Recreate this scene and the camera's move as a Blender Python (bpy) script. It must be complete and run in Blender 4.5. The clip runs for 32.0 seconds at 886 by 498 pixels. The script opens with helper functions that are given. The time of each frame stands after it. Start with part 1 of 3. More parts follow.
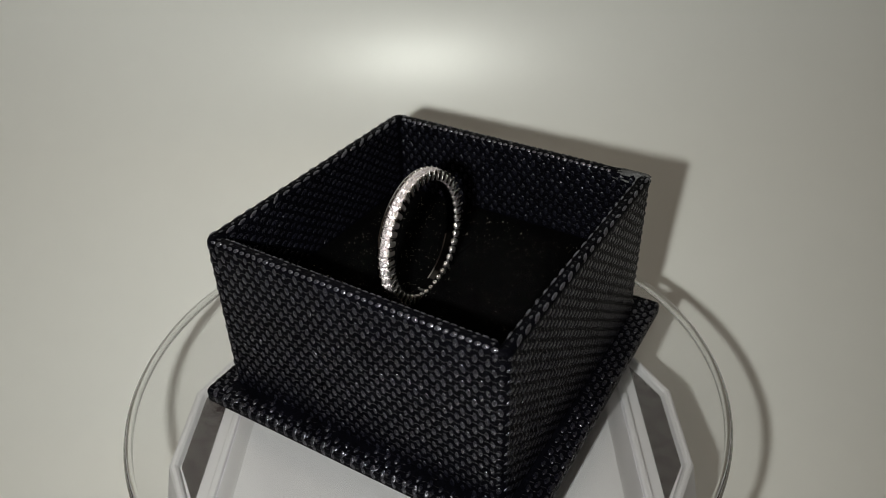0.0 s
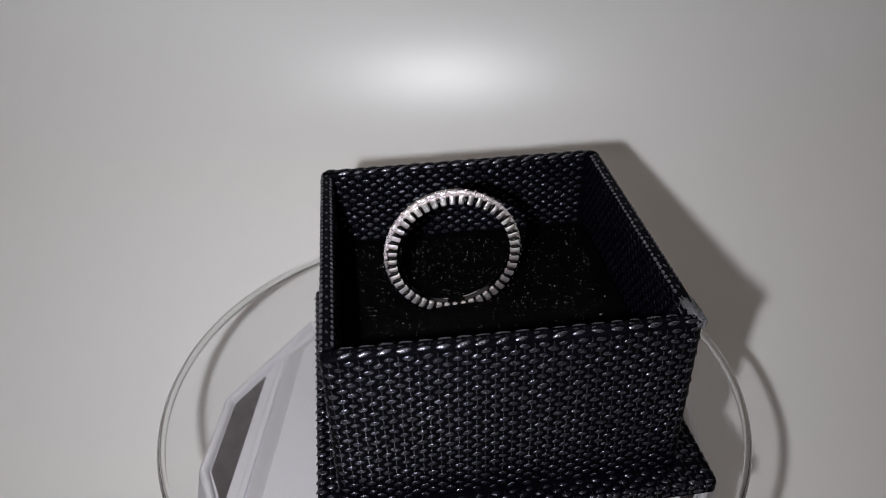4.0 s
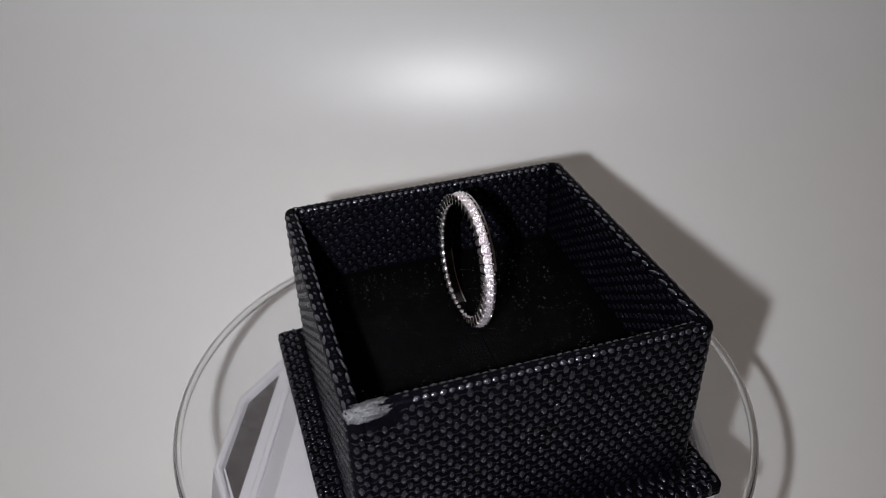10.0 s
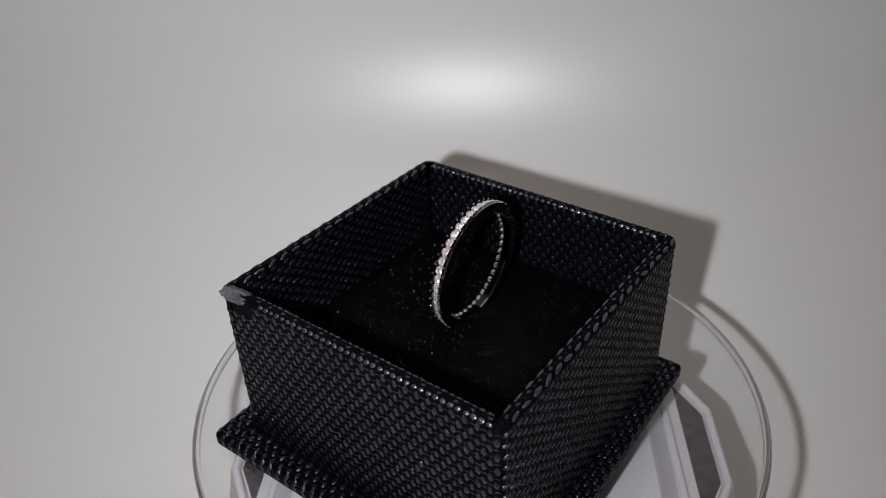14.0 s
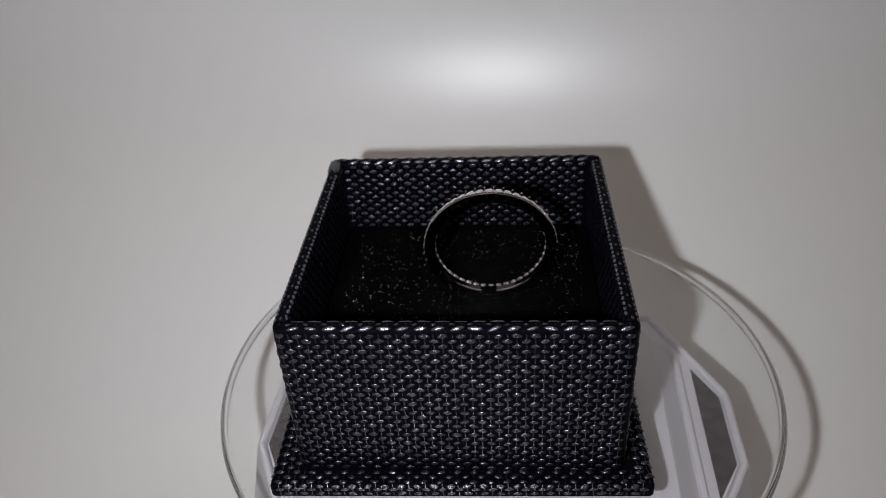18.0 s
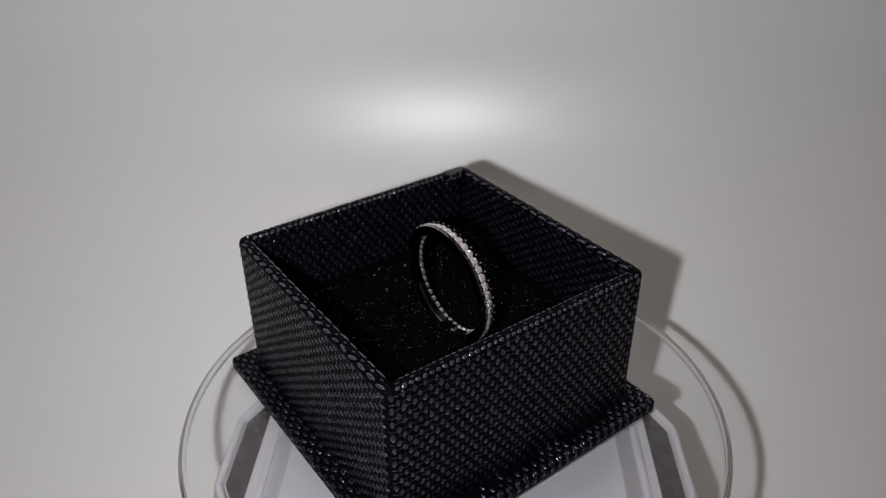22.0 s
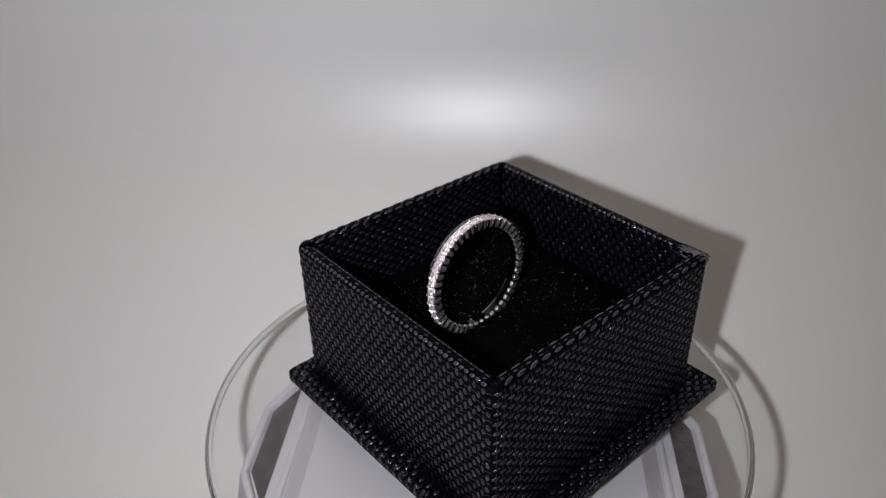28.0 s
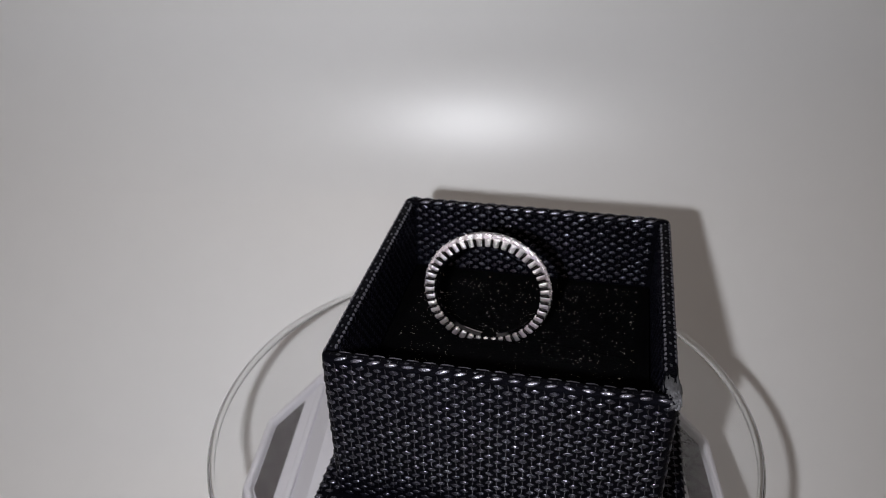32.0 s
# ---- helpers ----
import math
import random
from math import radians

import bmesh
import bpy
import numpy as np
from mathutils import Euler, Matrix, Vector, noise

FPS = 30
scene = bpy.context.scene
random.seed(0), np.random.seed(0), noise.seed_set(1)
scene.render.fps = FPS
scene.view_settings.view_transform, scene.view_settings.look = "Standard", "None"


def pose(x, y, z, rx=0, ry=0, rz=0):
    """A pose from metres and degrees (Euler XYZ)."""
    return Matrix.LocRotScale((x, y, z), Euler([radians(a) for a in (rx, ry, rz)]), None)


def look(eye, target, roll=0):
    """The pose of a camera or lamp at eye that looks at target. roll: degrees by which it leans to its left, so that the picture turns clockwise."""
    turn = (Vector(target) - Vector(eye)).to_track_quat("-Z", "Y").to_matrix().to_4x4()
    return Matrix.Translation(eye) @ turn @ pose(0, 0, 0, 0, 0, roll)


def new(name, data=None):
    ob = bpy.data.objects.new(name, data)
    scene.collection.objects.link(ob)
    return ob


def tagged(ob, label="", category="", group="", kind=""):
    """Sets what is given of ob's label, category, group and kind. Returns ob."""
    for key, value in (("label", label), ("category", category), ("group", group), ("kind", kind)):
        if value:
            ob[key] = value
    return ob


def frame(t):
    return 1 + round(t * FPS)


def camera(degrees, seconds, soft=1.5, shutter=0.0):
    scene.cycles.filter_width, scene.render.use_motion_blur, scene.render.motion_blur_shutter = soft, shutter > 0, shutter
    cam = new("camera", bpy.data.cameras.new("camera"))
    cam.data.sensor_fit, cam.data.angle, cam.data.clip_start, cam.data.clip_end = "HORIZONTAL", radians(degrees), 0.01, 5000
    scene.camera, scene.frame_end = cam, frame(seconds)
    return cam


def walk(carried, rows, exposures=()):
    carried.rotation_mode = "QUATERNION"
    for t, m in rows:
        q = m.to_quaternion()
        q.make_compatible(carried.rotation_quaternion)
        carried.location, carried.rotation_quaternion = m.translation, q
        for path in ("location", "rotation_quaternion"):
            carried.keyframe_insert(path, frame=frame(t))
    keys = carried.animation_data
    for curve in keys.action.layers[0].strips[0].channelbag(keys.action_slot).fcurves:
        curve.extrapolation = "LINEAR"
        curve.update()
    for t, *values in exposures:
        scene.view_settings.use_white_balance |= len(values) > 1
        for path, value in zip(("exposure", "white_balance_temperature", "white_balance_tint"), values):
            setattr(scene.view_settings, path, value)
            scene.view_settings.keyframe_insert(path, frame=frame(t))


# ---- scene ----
PATH = [
    (0.0, 0.00555, -0.09710, 0.09141, 55.78, 1.15, 0.73),
    (0.5, 0.00554, -0.09740, 0.09184, 56.12, 0.88, 0.78),
    (1.0, 0.00513, -0.09761, 0.09218, 55.95, 1.34, 1.13),
    (1.5, 0.00506, -0.09765, 0.09264, 56.07, 1.37, 1.44),
    (2.0, 0.00505, -0.09816, 0.09340, 56.03, 1.17, 1.87),
    (2.5, 0.00471, -0.09849, 0.09414, 56.13, 1.23, 1.81),
    (3.0, 0.00443, -0.09807, 0.09429, 55.84, 1.46, 1.78),
    (3.5, 0.00445, -0.09824, 0.09469, 55.92, 1.37, 2.00),
    (5.5, 0.00525, -0.09947, 0.09470, 56.26, 1.37, 3.13),
    (6.0, 0.00527, -0.09940, 0.09464, 56.28, 1.13, 3.08),
    (6.5, 0.00530, -0.09957, 0.09491, 56.59, 1.39, 3.28),
    (7.0, 0.00540, -0.09938, 0.09509, 56.32, 1.30, 3.28),
    (7.5, 0.00547, -0.09984, 0.09559, 56.33, 0.78, 2.92),
    (8.0, 0.00520, -0.09983, 0.09556, 55.89, 1.01, 3.13),
    (8.5, 0.00494, -0.09982, 0.09569, 55.96, 0.98, 3.15),
    (9.0, 0.00465, -0.09994, 0.09588, 56.02, 1.14, 3.03),
    (9.5, 0.00439, -0.09990, 0.09589, 56.04, 1.13, 2.98),
    (10.0, 0.00432, -0.10023, 0.09605, 56.16, 1.39, 3.10),
    (10.5, 0.00459, -0.10110, 0.09622, 56.53, 1.53, 3.37),
    (11.0, 0.00459, -0.10114, 0.09617, 56.16, 1.44, 3.61),
    (11.5, 0.00464, -0.10135, 0.09641, 56.29, 1.82, 3.71),
    (12.0, 0.00473, -0.10161, 0.09687, 56.51, 1.72, 3.92),
    (12.5, 0.00489, -0.10174, 0.09713, 56.31, 1.55, 4.15),
    (13.0, 0.00483, -0.10205, 0.09717, 56.53, 1.99, 3.99),
    (13.5, 0.00464, -0.10186, 0.09674, 56.36, 1.81, 3.86),
    (14.0, 0.00456, -0.10197, 0.09653, 56.67, 2.11, 3.93),
    (14.5, 0.00470, -0.10227, 0.09640, 56.72, 2.06, 3.83),
    (16.5, 0.00505, -0.10306, 0.09608, 56.58, 1.85, 4.14),
    (17.0, 0.00515, -0.10343, 0.09618, 56.58, 1.87, 4.24),
    (17.5, 0.00546, -0.10405, 0.09661, 56.53, 1.82, 4.54),
    (18.0, 0.00556, -0.10492, 0.09719, 55.92, 2.84, 5.69),
    (18.5, 0.00541, -0.10582, 0.09807, 56.44, 3.11, 6.14),
    (19.0, 0.00503, -0.10647, 0.09874, 57.69, 2.82, 6.18),
    (19.5, 0.00474, -0.10613, 0.09862, 58.18, 2.94, 5.99),
    (20.0, 0.00433, -0.10610, 0.09841, 58.00, 2.05, 4.26),
    (20.5, 0.00401, -0.10670, 0.09877, 58.10, 2.03, 4.71),
    (21.0, 0.00349, -0.10695, 0.09917, 57.97, 2.18, 4.59),
    (21.5, 0.00306, -0.10736, 0.09974, 58.11, 2.13, 4.53),
    (22.0, 0.00295, -0.10756, 0.09998, 58.40, 0.45, 2.25),
    (22.5, 0.00284, -0.10761, 0.09992, 58.18, -0.08, 3.01),
    (23.0, 0.00278, -0.10755, 0.09986, 57.92, 0.25, 3.27),
    (23.5, 0.00276, -0.10744, 0.09982, 57.90, 0.94, 3.59),
    (24.0, 0.00263, -0.10740, 0.09996, 57.92, 0.93, 3.76),
    (24.5, 0.00260, -0.10764, 0.10036, 58.00, 1.12, 3.77),
    (25.0, 0.00270, -0.10779, 0.10061, 57.72, 1.87, 3.38),
    (25.5, 0.00296, -0.10787, 0.10076, 57.57, 2.56, 3.15),
    (27.5, 0.00465, -0.10824, 0.10084, 58.03, 0.95, 4.61),
    (28.0, 0.00477, -0.10817, 0.10075, 57.89, 1.16, 4.71),
    (28.5, 0.00475, -0.10809, 0.10078, 57.80, 1.29, 4.55),
    (29.0, 0.00477, -0.10801, 0.10099, 57.99, 1.01, 4.64),
    (29.5, 0.00446, -0.10775, 0.10117, 57.93, 1.00, 3.84),
    (30.0, 0.00431, -0.10753, 0.10141, 58.23, 1.04, 4.36),
    (30.5, 0.00420, -0.10691, 0.10130, 58.14, 0.99, 4.52),
    (31.0, 0.00388, -0.10679, 0.10147, 58.10, 0.74, 4.76),
    (31.5, 0.00360, -0.10637, 0.10131, 58.03, 0.80, 4.66),
    (32.0, 0.00339, -0.10614, 0.10108, 58.33, 1.17, 4.59),
]
# the table's turn in degrees, once every two seconds
TURN = [419.56, 395.02, 369.84, 344.08, 317.84, 291.26, 264.40, 237.34, 210.12, 182.82, 155.49, 128.03, 100.40, 72.73, 45.34, 18.55, -7.53]
LENS = 59.42


def cam_pose(r):
    return pose(*r[1:])


cam = camera(LENS, 32.0, soft=0.75)
cam.data.dof.use_dof, cam.data.dof.focus_distance, cam.data.dof.aperture_fstop = True, 0.114, 30.0
walk(cam, [(r[0], cam_pose(r)) for r in PATH], exposures=[
    (0.0, 0.02, 7150, 1), (1.0, 0.02, 6900, 5), (2.0, 0.02, 6680, 9), (3.5, 0.05, 6520, 11), (10.0, 0.07, 6500, 12), (18.0, 0.1, 6520, 12), (32.0, 0.16, 6500, 12)])

# ---- world and room light ----
world = bpy.data.worlds.new("world")
scene.world = world
world.use_nodes = True
world.node_tree.nodes["Background"].inputs[0].default_value = (0.02, 0.02, 0.02, 1)
world.node_tree.nodes["Background"].inputs[1].default_value = 0.3
# unseen overhead lamp, added for the warm ambient light of the room
lamp_data = bpy.data.lights.new("ceiling_light", "AREA")
lamp_data.shape, lamp_data.size, lamp_data.energy, lamp_data.color = "DISK", 0.5, 3.0, (1.0, 0.865, 0.76)
lamp = new("ceiling_light", lamp_data)
lamp.matrix_world = look((-0.25, -0.35, 1.72), (-0.1, 0.0, 0.0))
TORCH = 3480.0          # radiance of the phone's torch, the main light


# ---- materials ----
def material(name, color, rough=0.5, metal=0.0, spec=0.5, ior=1.5, trans=0.0, coat=0.0):
    m = bpy.data.materials.new(name)
    m.use_nodes = True
    b = m.node_tree.nodes["Principled BSDF"]
    b.inputs["Base Color"].default_value = (*color, 1)
    b.inputs["Roughness"].default_value = rough
    b.inputs["Metallic"].default_value = metal
    b.inputs["Specular IOR Level"].default_value = spec
    b.inputs["IOR"].default_value = ior
    b.inputs["Transmission Weight"].default_value = trans
    b.inputs["Coat Weight"].default_value = coat
    return m, m.node_tree, b


def node(tree, kind, **values):
    n = tree.nodes.new(kind)
    for key, value in values.items():
        n.inputs[key].default_value = value
    return n


def coords(tree):
    return tree.nodes.new("ShaderNodeTexCoord").outputs["Object"]


def vary(tree, bsdf, color, amount, scale, detail=4.0, rough=None):
    """Two scales of noise in the colour, and one in the roughness."""
    where = coords(tree)
    small = node(tree, "ShaderNodeTexNoise", Scale=scale, Detail=detail)
    large = node(tree, "ShaderNodeTexNoise", Scale=scale * 0.07, Detail=2.0)
    for n in (small, large):
        tree.links.new(where, n.inputs["Vector"])
    add = tree.nodes.new("ShaderNodeMath")
    add.operation = "ADD"
    tree.links.new(small.outputs[0], add.inputs[0])
    tree.links.new(large.outputs[0], add.inputs[1])
    ramp = tree.nodes.new("ShaderNodeMapRange")
    ramp.inputs["From Min"].default_value, ramp.inputs["From Max"].default_value = 0.6, 1.4
    ramp.inputs["To Min"].default_value, ramp.inputs["To Max"].default_value = 1 - amount, 1 + amount
    tree.links.new(add.outputs[0], ramp.inputs["Value"])
    tint = tree.nodes.new("ShaderNodeVectorMath")
    tint.operation = "SCALE"
    tint.inputs[0].default_value = color
    tree.links.new(ramp.outputs[0], tint.inputs["Scale"])
    tree.links.new(tint.outputs[0], bsdf.inputs["Base Color"])
    if rough:
        r = tree.nodes.new("ShaderNodeMapRange")
        r.inputs["To Min"].default_value, r.inputs["To Max"].default_value = rough
        tree.links.new(small.outputs[0], r.inputs["Value"])
        tree.links.new(r.outputs[0], bsdf.inputs["Roughness"])
    return small


def relief(tree, bsdf, source, strength, distance):
    bump = node(tree, "ShaderNodeBump", Strength=strength, Distance=distance)
    tree.links.new(source, bump.inputs["Height"])
    tree.links.new(bump.outputs[0], bsdf.inputs["Normal"])


def make_sheet_paint():
    m, t, b = material("white_plastic_sheet", (0.8, 0.8, 0.8), 0.4, spec=0.95)
    n = vary(t, b, (0.79, 0.785, 0.78), 0.012, 160.0, rough=(0.37, 0.41))
    relief(t, b, n.outputs[0], 0.05, 0.0003)
    return m


def make_leatherette(name, color, rough, spec, along=(1.0, 1.0, 1.0), bump=1.0, ior=1.5):
    """Fibres drawn out along one axis, with sparkling and dull spots."""
    m, t, b = material(name, color, rough[0], spec=spec, ior=ior)
    b.inputs["Specular Tint"].default_value = (0.86, 0.85, 1.0, 1)
    n = vary(t, b, color, 0.6, 3600.0, rough=rough)
    stretch = t.nodes.new("ShaderNodeMapping")
    stretch.inputs["Scale"].default_value = along
    t.links.new(coords(t), stretch.inputs["Vector"])
    fibre = node(t, "ShaderNodeTexNoise", Scale=3400.0, Detail=2.0, Roughness=0.6)
    t.links.new(stretch.outputs[0], fibre.inputs["Vector"])
    relief(t, b, fibre.outputs[0], bump * 0.55, 0.00026)
    return m


def make_foam():
    m, t, b = material("black_velvet_foam", (0.0008, 0.0008, 0.001), 0.95, spec=0.02)
    n = vary(t, b, (0.0008, 0.0008, 0.001), 0.6, 3000.0)
    relief(t, b, n.outputs[0], 0.8, 0.0002)
    return m


def make_wear():
    m, t, b = material("scuffed_grey_board", (0.3, 0.3, 0.31), 0.6)
    n = vary(t, b, (0.07, 0.07, 0.076), 0.9, 2000.0, rough=(0.35, 0.8))
    relief(t, b, n.outputs[0], 1.0, 0.0003)
    return m


def make_wood():
    m, t, b = material("table_wood", (0.25, 0.16, 0.1), 0.5)
    vary(t, b, (0.25, 0.16, 0.1), 0.3, 30.0, rough=(0.4, 0.6))
    return m


def make_wall():
    m, t, b = material("wall_paint", (0.6, 0.58, 0.54), 0.9)
    n = vary(t, b, (0.6, 0.58, 0.54), 0.05, 40.0)
    relief(t, b, n.outputs[0], 0.2, 0.002)
    return m


def make_base_plastic():
    m, t, b = material("white_moulded_plastic", (0.75, 0.74, 0.77), 0.5, spec=0.25)
    vary(t, b, (0.66, 0.645, 0.685), 0.02, 300.0, rough=(0.45, 0.6))
    return m


def make_recess_shade():
    # dark colour for the shade on the floor of the base's side recesses
    m, t, b = material("dark_solar_cell", (0.04, 0.028, 0.031), 0.25)
    vary(t, b, (0.04, 0.028, 0.031), 0.2, 500.0, rough=(0.2, 0.35))
    return m


def make_silver():
    m, t, b = material("polished_silver", (0.90, 0.85, 0.86), 0.16, metal=1.0)
    n = vary(t, b, (0.90, 0.85, 0.86), 0.05, 1500.0, rough=(0.1, 0.24))
    relief(t, b, n.outputs[0], 0.1, 0.00003)
    return m


def make_gallery():
    m, t, b = material("bright_cut_silver", (0.97, 0.89, 0.92), 0.3, metal=1.0)
    n = vary(t, b, (0.97, 0.89, 0.92), 0.05, 6000.0, rough=(0.24, 0.40))
    relief(t, b, n.outputs[0], 0.7, 0.00022)
    return m


def make_stone():
    # pale metallic colour stands in for the sparkle inside the clear stones
    m, t, b = material("clear_cut_stone", (0.95, 0.87, 0.92), 0.27, metal=0.80)
    return m


def make_glass():
    m, t, b = material("clear_glass", (0.97, 0.98, 0.975), 0.0, ior=1.46, trans=1.0)
    return m


def make_pane():
    """A flat pane: it lets light straight through and mirrors a little."""
    m = bpy.data.materials.new("clear_pane")
    m.use_nodes = True
    t = m.node_tree
    t.nodes.remove(t.nodes["Principled BSDF"])
    clear = node(t, "ShaderNodeBsdfTransparent", Color=(0.985, 0.985, 0.985, 1))
    gloss = node(t, "ShaderNodeBsdfGlossy", Roughness=0.24)
    mix = node(t, "ShaderNodeMixShader", Fac=0.085)
    t.links.new(clear.outputs[0], mix.inputs[1])
    t.links.new(gloss.outputs[0], mix.inputs[2])
    t.links.new(mix.outputs[0], t.nodes["Material Output"].inputs["Surface"])
    return m


def make_glow():
    m = bpy.data.materials.new("torch_glow")
    m.use_nodes = True
    t = m.node_tree
    t.nodes.remove(t.nodes["Principled BSDF"])
    e = node(t, "ShaderNodeEmission", Color=(0.960, 0.985, 1.020, 1), Strength=TORCH)
    t.links.new(e.outputs[0], t.nodes["Material Output"].inputs["Surface"])
    return m


SHEET, FOAM, WEAR = make_sheet_paint(), make_foam(), make_wear()
BACKING = make_leatherette("black_fabric_ground", (0.0013, 0.0013, 0.0024), (0.4, 0.6), 0.03)
THREAD_X = make_leatherette("black_glossy_weft", (0.0026, 0.0027, 0.0058), (0.15, 0.40), 1.0, (0.45, 1.5, 1.5))
THREAD_Z = make_leatherette("black_glossy_warp", (0.0026, 0.0027, 0.0058), (0.15, 0.40), 1.0, (1.5, 1.5, 0.45))
THREAD_THIN = make_leatherette("black_flat_thread", (0.0006, 0.0006, 0.0012), (0.18, 0.36), 0.65, bump=0.2)
EDGE_THREAD = make_leatherette("black_pressed_thread", (0.0042, 0.0045, 0.0090), (0.20, 0.34), 1.0, bump=0.6, ior=2.0)
WOOD, WALL, WHITE, RECESS_SHADE = make_wood(), make_wall(), make_base_plastic(), make_recess_shade()
# silver with its reflections of black foam and box put into a dark colour
BLACK_REFLECT, _t, _b = material("satin_silver", (0.05, 0.047, 0.047), 0.12, metal=1.0)
# the same silver, base colour lowered part way for dark reflections
DIM_REFLECT, _t, _b = material("mirror_silver", (0.46, 0.42, 0.425), 0.05, metal=1.0)
GALLERY = make_gallery()
SILVER, STONE, GLASS, PANE, GLOW = make_silver(), make_stone(), make_glass(), make_pane(), make_glow()
LINT, _t, _b = material("pale_lint", (0.6, 0.57, 0.52), 0.6)
BLACK, _t, _b = material("black_phone_plastic", (0.02, 0.02, 0.02), 0.5)


# ---- mesh helpers ----
def mesh_object(name, mesh, mat, parent=None, label="", m=None):
    mesh.materials.append(mat)
    ob = new(name, mesh)
    if parent is not None:
        ob.parent = parent
    if m is not None:
        ob.matrix_basis = m
    if label:
        ob["label"] = label
    return ob


def part(name, bm, mat, parent=None, label="", smooth=False, m=None):
    bmesh.ops.recalc_face_normals(bm, faces=bm.faces)
    mesh = bpy.data.meshes.new(name)
    for f in bm.faces:
        f.smooth = smooth
    bm.to_mesh(mesh)
    bm.free()
    return mesh_object(name, mesh, mat, parent, label, m)


def raw(name, verts, faces, mat, parent=None, label="", smooth=True, closed=False):
    mesh = bpy.data.meshes.new(name)
    mesh.from_pydata([tuple(v) for v in verts], [], faces)
    if closed:
        bm = bmesh.new()
        bm.from_mesh(mesh)
        bmesh.ops.remove_doubles(bm, verts=bm.verts, dist=1e-7)
        bmesh.ops.recalc_face_normals(bm, faces=bm.faces)
        bm.to_mesh(mesh)
        bm.free()
    for f in mesh.polygons:
        f.use_smooth = smooth
    return mesh_object(name, mesh, mat, parent, label)


def block(size, at=(0, 0, 0), bevel=0.0, segments=2):
    bm = bmesh.new()
    bmesh.ops.create_cube(bm, size=1.0, matrix=Matrix.Translation(at) @ Matrix.Diagonal((*size, 1)))
    if bevel:
        bmesh.ops.bevel(bm, geom=bm.edges[:], offset=bevel, segments=segments, affect="EDGES", profile=0.5)
    return bm


def prism(points, z0, z1, bevel=0.0):
    """An upright slab over a flat outline."""
    bm = bmesh.new()
    vs = [bm.verts.new((x, y, z0)) for x, y in points]
    face = bm.faces.new(vs)
    up = bmesh.ops.extrude_face_region(bm, geom=[face])
    bmesh.ops.translate(bm, vec=(0, 0, z1 - z0), verts=[v for v in up["geom"] if isinstance(v, bmesh.types.BMVert)])
    if bevel:
        bmesh.ops.bevel(bm, geom=[e for e in bm.edges if abs(e.verts[0].co.z - z1) < 1e-7 and abs(e.verts[1].co.z - z1) < 1e-7],
                        offset=bevel, segments=2, affect="EDGES", profile=0.5)
    return bm


def spun(profile, count):
    """A closed outline (r, z) turned about the upright axis."""
    k = len(profile)
    verts = [(r * math.cos(a), r * math.sin(a), z) for i in range(count) for a in [2 * math.pi * i / count] for r, z in profile]
    faces = [(i * k + j, ((i + 1) % count) * k + j, ((i + 1) % count) * k + (j + 1) % k, i * k + (j + 1) % k)
             for i in range(count) for j in range(k)]
    return verts, faces


def empty(name, m=None):
    ob = new(name)
    ob.empty_display_size = 0.01
    if m is not None:
        ob.matrix_basis = m
    return ob


# ---- the room and the table ----
FLOOR_Z, TABLE_Z = -0.81, -0.0573
for name, size, at in (("wall_north", (3.2, 0.1, 2.6), (0, 1.65, FLOOR_Z + 1.3)), ("wall_south", (3.2, 0.1, 2.6), (0, -1.65, FLOOR_Z + 1.3)),
                       ("wall_east", (0.1, 3.4, 2.6), (1.65, 0, FLOOR_Z + 1.3)), ("wall_west", (0.1, 3.4, 2.6), (-1.65, 0, FLOOR_Z + 1.3)),
                       ("floor", (3.4, 3.4, 0.1), (0, 0, FLOOR_Z - 0.05)), ("ceiling", (3.4, 3.4, 0.1), (0, 0, FLOOR_Z + 2.65))):
    tagged(part(name, block(size, at), WOOD if name == "floor" else WALL), kind="structure",
           label="plain painted " + name.split("_")[0] + " of the dim room" if name != "floor" else "brown wooden floor of the dim room")

table = tagged(empty("table", pose(0, 0.1, FLOOR_Z)), "plain brown wooden table under the white sheet", "table")
part("tabletop", block((1.1, 0.7, 0.03), (0, 0, TABLE_Z - FLOOR_Z - 0.015), 0.003), WOOD, table)
for sx in (-1, 1):
    for sy in (-1, 1):
        part("leg", block((0.05, 0.05, TABLE_Z - FLOOR_Z - 0.03), (sx * 0.5, sy * 0.3, (TABLE_Z - FLOOR_Z - 0.03) / 2), 0.003), WOOD, table)


# ---- the white sheet: flat on the table, sloping up behind the stand, then upright ----
def sheet_profile():
    z0, r1, r2, a1, a2 = -0.0545, 0.045, 0.053, radians(40), radians(44)
    y1, z1 = 0.0806, 0.0003
    out = []
    ya = y1 - (z1 - (z0 + r1 * (1 - math.cos(a1)))) / math.tan(radians(42))
    ys = ya - r1 * math.sin(a1)
    out += [(-0.34 + (ys + 0.34) * i / 8, z0) for i in range(8)]
    out += [(ys + r1 * math.sin(a1 * i / 12), z0 + r1 * (1 - math.cos(a1 * i / 12))) for i in range(13)]
    end = out[-1]
    out += [(end[0] + (y1 - end[0]) * i / 8, end[1] + (z1 - end[1]) * i / 8) for i in range(1, 8)]
    out += [(y1 + r2 * (math.sin(a) - math.sin(a2)), z1 + r2 * (math.cos(a2) - math.cos(a)))
            for i in range(25) for a in [a2 + (math.pi / 2 - a2) * i / 24]]
    top = out[-1]
    out += [(top[0], top[1] + 0.3 * i / 10) for i in range(1, 11)]
    return out


CREASE = -0.1494


